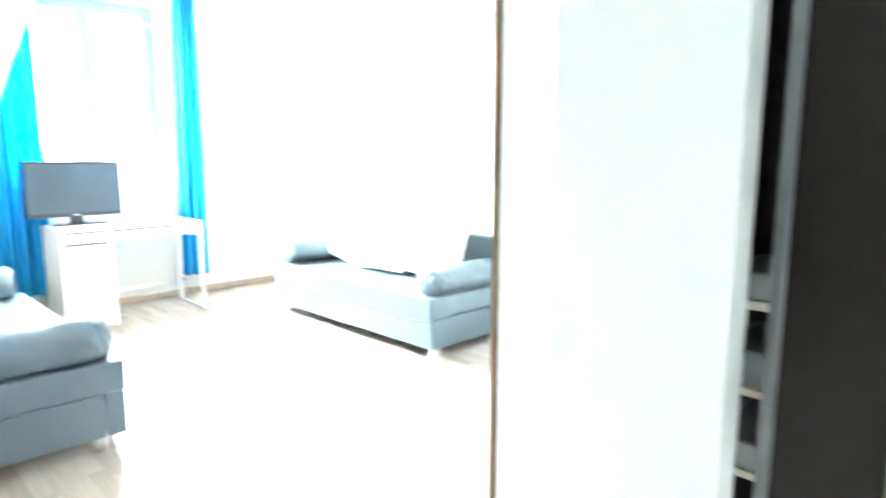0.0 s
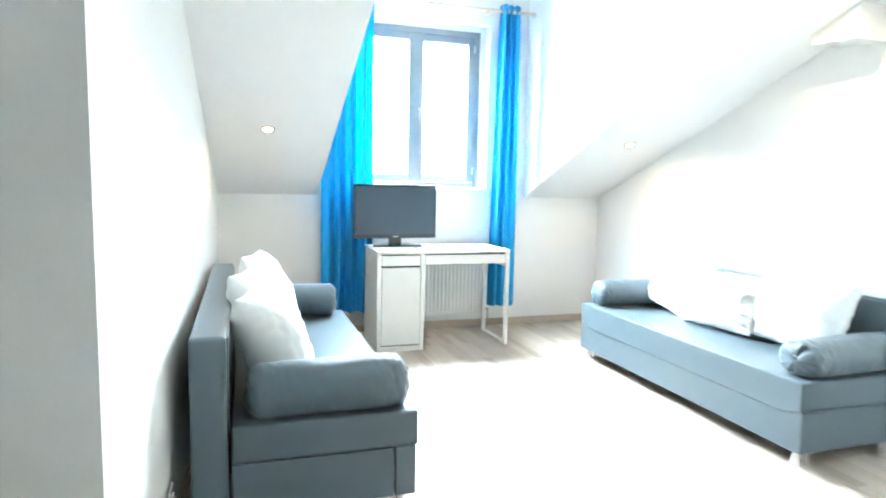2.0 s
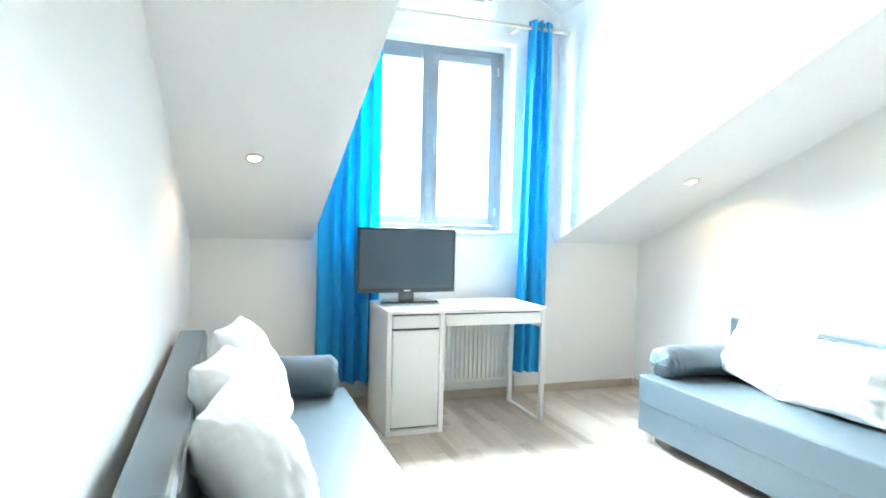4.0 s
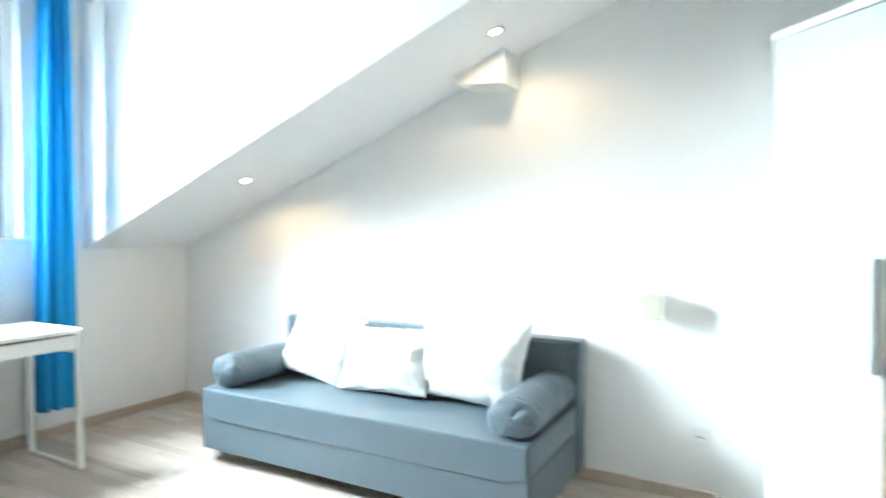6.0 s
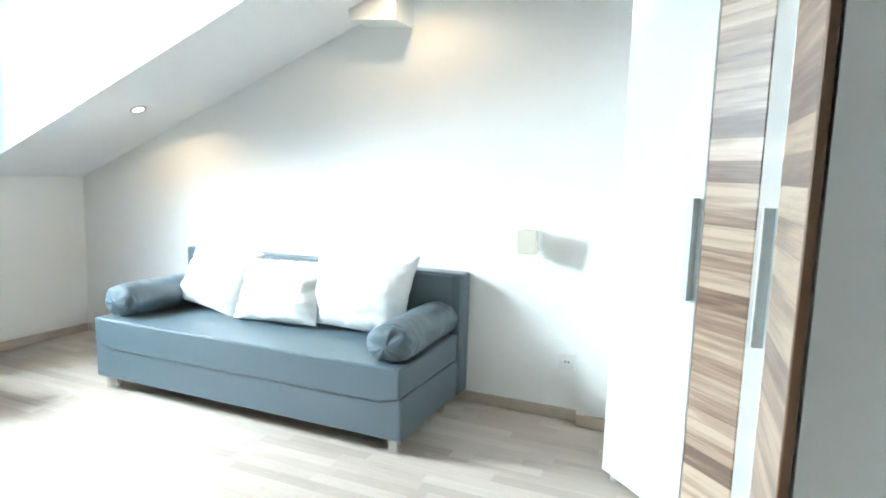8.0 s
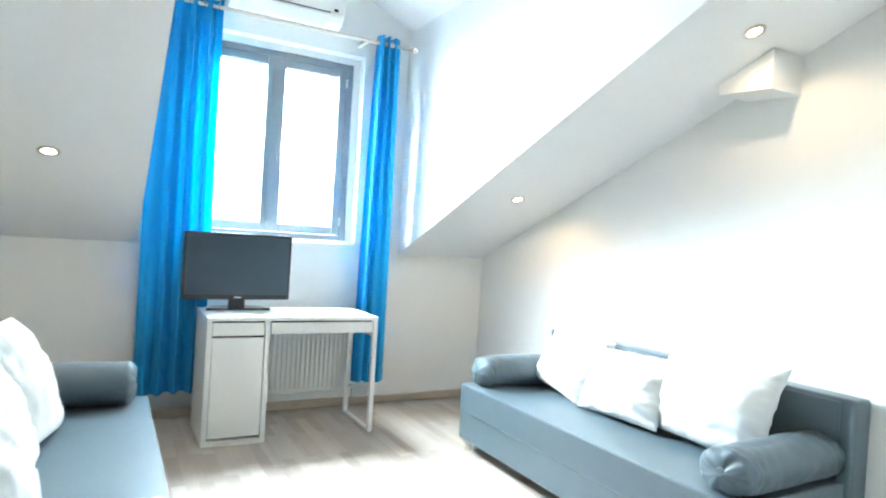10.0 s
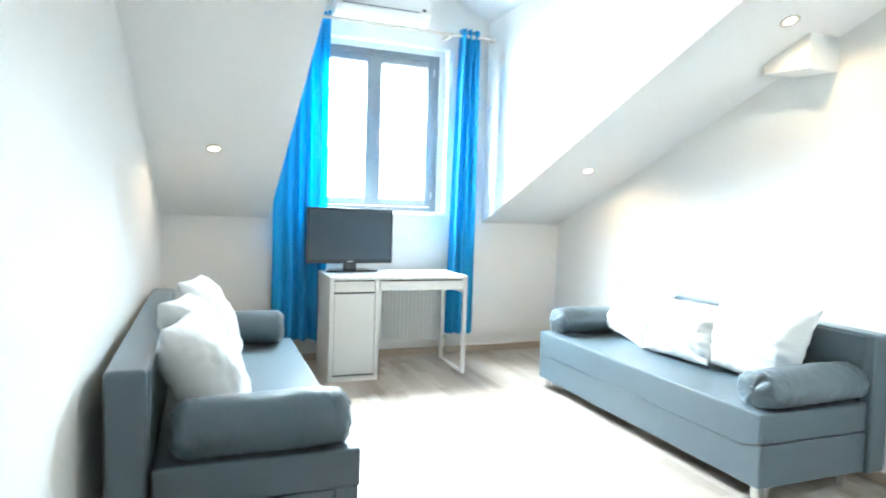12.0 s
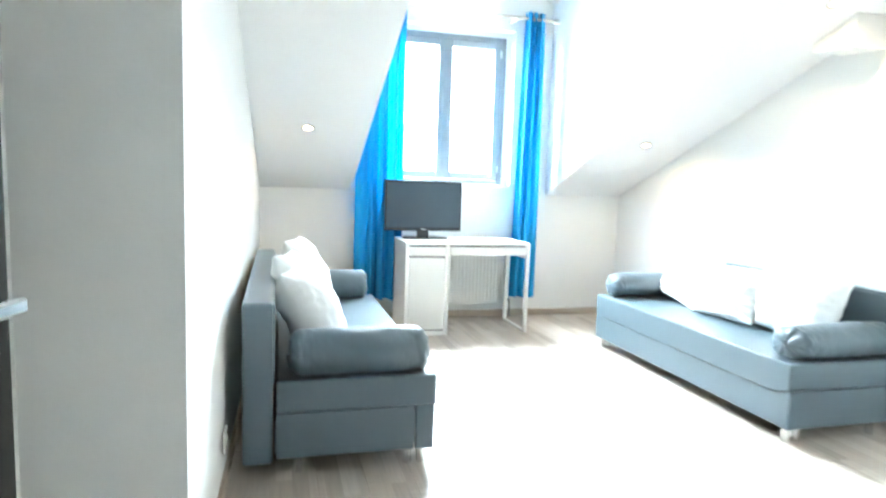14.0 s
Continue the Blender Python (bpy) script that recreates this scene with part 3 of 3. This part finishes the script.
def bolster(seed, x, y, rz, length=0.60, radius=0.105, sag=0.80, label="", flat=1.0, crumple=0.25):
    b = thing("bolster", pose(x, y, 0.407, 0, 0, rz), label or "round blue-grey leatherette bolster lying on the sofa seat", "bolster", "bolsters of the sofas")
    part("cover", bolster_mesh(seed, length, radius, sag * flat, flat, crumple), LEATHER, b, smooth=True)
    h = length / 2
    for sx in (-1, 1):
        part("button", tube(bmesh.new(), [(sx * (h - 0.012), 0, radius * sag), (sx * (h + 0.004), 0, radius * sag)], [0.016, 0.012], 12), LEATHER, b)


bolster(4, X_LEFT + 0.515, -2.095, 2, 0.60, 0.112, 0.72, "slumped blue-grey leatherette bolster with crumpled ends", 0.96, 1.0)
bolster(2, X_LEFT + 0.475, -0.430, -1, 0.60, 0.105, 0.86)
bolster(5, X_RIGHT - 0.425, -2.242, 2, 0.68, 0.110, 0.78, "slumped blue-grey leatherette bolster with crumpled ends", 0.86, 1.2)
bolster(9, X_RIGHT - 0.45, -0.565, -2, 0.62, 0.105, 0.84, "slumped blue-grey leatherette bolster with crumpled ends", 0.93, 1.0)


def pillow_mesh(seed, w, h, t, rumple=1.0):
    rng = random.Random(seed)
    o = Vector((rng.uniform(0, 90), rng.uniform(0, 90), rng.uniform(0, 90)))
    bm = bmesh.new()
    n = 44
    sheets = []
    for side in (1, -1):
        grid = []
        for j in range(n + 1):
            row = []
            for i in range(n + 1):
                u, v = 2 * i / n - 1, 2 * j / n - 1
                u, v = math.sin(u * 1.5708), math.sin(v * 1.5708)
                x = w / 2 * u * (1 - 0.09 * (1 - v * v) * abs(u))
                z = h / 2 * v * (1 - 0.07 * (1 - u * u) * abs(v))
                rc = 1 - 0.03 * (u * v) ** 4
                x, z = x * rc, z * rc
                puff = max(0.0, (1 - abs(u) ** 2.3)) ** 0.55 * max(0.0, (1 - abs(v) ** 2.3)) ** 0.55
                rim = 1 - puff
                fold = 0.012 * noise.noise(Vector((u * 2.2, v * 2.2, side)) + o) + 0.007 * noise.noise(Vector((u * 6, v * 6, side * 2)) + o)
                fold *= rumple
                crease = 0.013 * rumple * rim ** 0.7 * noise.noise(Vector((9 * u if abs(v) > abs(u) else 2 * u, 2 * v if abs(v) > abs(u) else 9 * v, 3 * side)) + o)
                y = side * (t / 2 * puff + (fold + crease) * puff ** 0.3 * (1 if puff > 0 else 0))
                z += -0.02 * (1 - v) * 0.5 * puff
                row.append((x, y, z))
            grid.append(row)
        sheets.append(grid)
    vs = []
    for s, grid in enumerate(sheets):
        rows = []
        for j, row in enumerate(grid):
            r = []
            for i, c in enumerate(row):
                if s == 1 and (i in (0, n) or j in (0, n)):
                    r.append(vs[0][j][i])
                else:
                    r.append(bm.verts.new(c))
            rows.append(r)
        vs.append(rows)
    for s in (0, 1):
        for j in range(n):
            for i in range(n):
                bm.faces.new((vs[s][j][i], vs[s][j][i + 1], vs[s][j + 1][i + 1], vs[s][j + 1][i]))
    return bm


def pillow(seed, x, y, z, rz, lean, roll, w=0.50, h=0.42, t=0.17, label="", rumple=1.0):
    m = pose(x, y, z, 0, 0, rz) @ pose(0, 0, 0, -lean, 0, 0) @ pose(0, 0, 0, 0, roll, 0)
    ob = part("pillow", pillow_mesh(seed, w, h, t, rumple), PILLOW, smooth=True)
    ob.matrix_world = m
    tagged(ob, label or "plump white cotton pillow leaning on the sofa back", "pillow", "white pillows on the sofas")


# sofa by the west wall: pillows face the room
pillow(11, X_LEFT + 0.325, -1.80, 0.605, 80, 29, 2, 0.44, 0.46, 0.25, rumple=1.3)
pillow(12, X_LEFT + 0.295, -1.42, 0.625, 79, 26, 3, 0.45, 0.47, 0.23, rumple=1.2)
pillow(13, X_LEFT + 0.345, -1.02, 0.650, 78, 24, 2, 0.45, 0.49, 0.22, rumple=1.2)
# sofa by the gable wall
pillow(21, X_RIGHT - 0.295, -0.875, 0.605, -90, 24, 9, 0.52, 0.42, 0.20, rumple=1.8)
pillow(22, X_RIGHT - 0.360, -1.38, 0.578, -89, 27, -2, 0.56, 0.37, 0.19, "crumpled white cotton pillow in front of the others", 2.2)
pillow(23, X_RIGHT - 0.295, -1.845, 0.625, -91, 21, 2, 0.64, 0.46, 0.23, rumple=1.8)


# ---------------------------------------------------------------- lamps
def downlight(x, y, watts):
    z = slope_z(y)
    ang = math.degrees(math.atan(S_B))
    d = thing("ceiling_spot", pose(x, y, z, ang, 0, 0), "round recessed spotlight, lit, in the sloping ceiling", "spotlight", "recessed spotlights")
    ring = bmesh.new()
    outer, inner, n = 0.047, 0.029, 32
    vo = [[ring.verts.new((r * math.cos(k * math.tau / n), r * math.sin(k * math.tau / n), h)) for k in range(n)]
          for r, h in ((outer, -0.001), (outer - 0.003, -0.007), (inner, -0.006), (inner - 0.002, 0.012))]
    for a, b in zip(vo, vo[1:]):
        for k in range(n):
            ring.faces.new((a[k], a[(k + 1) % n], b[(k + 1) % n], b[k]))
    part("ring", ring, NICKEL, d, "satin nickel trim ring", smooth=True)
    part("bulb", tube(bmesh.new(), [(0, 0, -0.004), (0, 0, -0.001)], 0.028, 24), BULB, d, "glowing warm lamp glass")
    nrm = Vector((0, S_B, -1)).normalized()
    eye = Vector((x, y, z)) + nrm * 0.02
    spot_lamp(eye, eye + Vector((0, -0.1, -1)), watts)


for sx, sy, sw in ((-0.775, -0.385, 5.0), (1.812, -0.395, 8.0), (1.825, -2.02, 7.5)):
    downlight(sx, sy, sw)


def sconce():
    s = thing("wall_lamp", pose(X_RIGHT, -2.70, 0.93), "unlit cream wall lamp with a square shade", "wall lamp")
    part("wall_plate", abox(-0.015, 0, -0.05, 0.05, -0.05, 0.05, 0.004, 1), PVC, s)
    part("arm", tube(bmesh.new(), [(-0.015, 0, 0), (-0.05, 0, 0)], 0.010), PVC, s)
    part("shade", aprism([(-0.05, -0.042), (-0.12, -0.050), (-0.12, 0.050), (-0.05, 0.042)], "z", -0.065, 0.055, 0.005, 1), SHADE, s)


sconce()


def socket(m):
    s = thing("power_socket", m, "white single power socket on the wall", "socket")
    part("plate", abox(-0.010, 0, -0.042, 0.042, -0.042, 0.042, 0.004, 2), PVC, s)
    part("insert", tube(bmesh.new(), [(-0.010, 0, 0), (-0.014, 0, 0)], 0.022, 20), PVC, s)
    # black discs on the insert paint in the shade of the pin holes
    for k in (-0.009, 0.009):
        part("hole_disc", tube(bmesh.new(), [(-0.0135, k, 0), (-0.0145, k, 0)], 0.0045, 10), TV_BLACK, s)
    part("earth_pin", tube(bmesh.new(), [(-0.014, 0, 0.011), (-0.022, 0, 0.011)], 0.0025, 8), CHROME, s)


socket(pose(X_RIGHT, -2.915, 0.31))
socket(pose(-1.1705, -2.27, 0.20, 0, 0, 178.9))

# ---------------------------------------------------------------- corner wardrobe
A0, A1, B1 = Vector((1.70, -3.207)), Vector((1.222, -3.682)), Vector((0.425, -3.712))
WARD_H = 2.01


def front_board(a, b, f0, f1, z0, z1, out, thick):
    """An upright board on the line from a to b, between the fractions f0 and f1, standing proud of it."""
    d = (b - a).normalized()
    nrm = Vector((d.y, -d.x))
    if nrm.y < 0:
        nrm = -nrm
    p, q = a + (b - a) * f0, a + (b - a) * f1
    pts = [p + nrm * out, q + nrm * out, q + nrm * (out + thick), p + nrm * (out + thick)]
    return aprism([tuple(v) for v in pts], "z", z0, z1, 0.002, 1)


def wardrobe():
    w = thing("wardrobe", pose(0, 0, 0), "corner wardrobe with white doors and striped walnut panels", "wardrobe")
    back = [(1.70, -3.213), (1.222, -3.688), (0.430, -3.718), (0.46, -4.20), (X_RIGHT - 0.06, -4.20), (X_RIGHT - 0.06, -3.213)]
    part("body", aprism(back, "z", 0.03, WARD_H - 0.03), WHITE, w)
    part("top_board", aprism([(1.705, -3.183), (1.216, -3.660), (0.413, -3.690), (0.445, -4.21), (X_RIGHT - 0.055, -4.21), (X_RIGHT - 0.055, -3.183)], "z", WARD_H - 0.029, WARD_H), WHITE, w)
    za, zb = 0.035, WARD_H - 0.034
    dA = (A1 - A0).normalized()
    dB = (B1 - A1).normalized()
    zeb_a, zeb_b = zebrano("striped_walnut_corner", tuple(dA)), zebrano("striped_walnut", tuple(dB))
    gloss = plain("white_gloss_front", (0.63, 0.665, 0.665), 0.2, vary=0.01, coat=0.2)
    d1 = part("door", front_board(A0, A1, 0.005, 0.665, za, zb, 0.003, 0.018), gloss, w, "white gloss door")
    part("panel", front_board(A0, A1, 0.67, 0.985, za, zb, 0.003, 0.018), zeb_a, w, "striped walnut panel")
    d2 = part("door", front_board(A1, B1, 0.02, 0.535, za, zb, 0.003, 0.018), gloss, w, "white gloss door")
    part("panel", front_board(A1, B1, 0.54, 0.982, za, zb, 0.003, 0.018), zeb_b, w, "striped walnut panel")
    part("edge", front_board(A1, B1, 0.984, 1.004, 0.02, zb + 0.002, 0.002, 0.020), BROWN_EDGE, w, "brown front edge of the side panel")
    part("handle", front_board(A0, A1, 0.600, 0.640, 0.853, 1.205, 0.021, 0.028), SATIN, d1, "long aluminium bar handle")
    part("handle", front_board(A1, B1, 0.470, 0.505, 0.853, 1.205, 0.021, 0.028), SATIN, d2, "long aluminium bar handle")
    for fx, fy in ((1.68, -3.25), (1.25, -3.73), (0.45, -3.74), (2.08, -3.30), (2.08, -4.12), (0.52, -4.12)):
        part("foot", tube(bmesh.new(), [(fx, fy, 0), (fx, fy, 0.03)], 0.018, 12), ALU, w)


wardrobe()


# ---------------------------------------------------------------- hall
def hall_door():
    d = thing("door_1", pose(-1.312, -3.80, 0), "dark wenge interior door standing open by the hall wall", "door", kind="structure")
    ang = math.atan2(-0.80, -0.22)
    d.rotation_euler = (0, 0, ang)
    part("leaf", abox(0, 0.86, -0.04, 0.0, 0.012, 2.04, 0.004, 1), DARKWOOD, d)
    h = bmesh.new()
    for y in (0.0, -0.04):
        s = 1 if y == 0.0 else -1
        box(h, 0.035, 0.085, min(y, y + s * 0.008), max(y, y + s * 0.008), 1.035, 1.085, 0.002, 1)
        box(h, 0.052, 0.068, min(y, y + s * 0.05), max(y, y + s * 0.05), 1.052, 1.068)
        box(h, 0.05, 0.17, min(y + s * 0.045, y + s * 0.06), max(y + s * 0.045, y + s * 0.06), 1.05, 1.07, 0.004, 1)
    part("door_handle", h, CHROME, d, "chrome lever handle")


hall_door()


def hall_wardrobe():
    c = thing("hall_wardrobe", pose(0, 0, 0), "dark wenge hall wardrobe with an aluminium-edged sliding door", "wardrobe")
    x = 0.34
    part("back_panel", abox(0.86, 0.88, -5.9, -4.42, 0.0, 2.3), DARKWOOD, c)
    part("side_panel", abox(x, 0.86, -4.44, -4.42, 0.0, 2.3), DARKWOOD, c)
    part("side_panel", abox(x, 0.86, -5.92, -5.9, 0.0, 2.3), DARKWOOD, c)
    part("top_panel", abox(x, 0.88, -5.92, -4.42, 2.301, 2.33), DARKWOOD, c)
    part("sliding_door", abox(x, x + 0.02, -4.845, -4.624, 0.03, 2.29), DARKWOOD, c)
    part("profile", abox(x - 0.012, x + 0.024, -4.622, -4.594, 0.03, 2.29, 0.004, 1), DARK_ALU, c, "aluminium door profile")
    part("sliding_door", abox(x, x + 0.02, -5.88, -4.857, 0.03, 2.29), RAIL, c, "light wood sliding door")
    for z in (0.52, 0.73, 0.945):
        part("shelf", abox(x + 0.03, 0.855, -4.90, -4.445, z - 0.018, z), RAIL, c)
    return c


hall_wardrobe()
for z, h in ((0.521, 0.07), (0.731, 0.09), (0.946, 0.07)):
    tagged(part("storage_box", abox(0.38, 0.70, -4.80, -4.46, z, z + h, 0.006, 1), GREYBOX), "grey storage box on a dark wardrobe shelf", "box", "boxes on the shelves")


# ---------------------------------------------------------------- floor planks
def planks():
    """Laminate boards of 195 mm, laid along y and cut at the walls."""
    w, length = 0.195, 1.29
    rng = random.Random(5)
    cut = {}

    def board(size):
        key = round(size, 3)
        if key not in cut:
            cut[key] = bpy.data.meshes.new("plank")
            bm = abox(0.0004, w - 0.0004, 0.0004, key - 0.0004, -0.0098, 0.0, 0.0006, 1)
            bm.to_mesh(cut[key])
            bm.free()
            cut[key].materials.append(FLOOR)
        return cut[key]

    x = X_HALL - 0.02
    while x < X_RIGHT:
        y_from, y_to = (-6.2 if x < 0.9 else -4.25), Y_WIN
        y = y_from - rng.choice((0.0, 0.25, 0.5, 0.75)) * length
        while y < y_to - 0.02:
            a, b = max(y, y_from), min(y + length, y_to)
            if b - a > 0.02:
                ob = new("plank", board(b - a))
                ob.location = (x, a, 0)
                ob.parent = floor
            y += length
        x += w


planks()
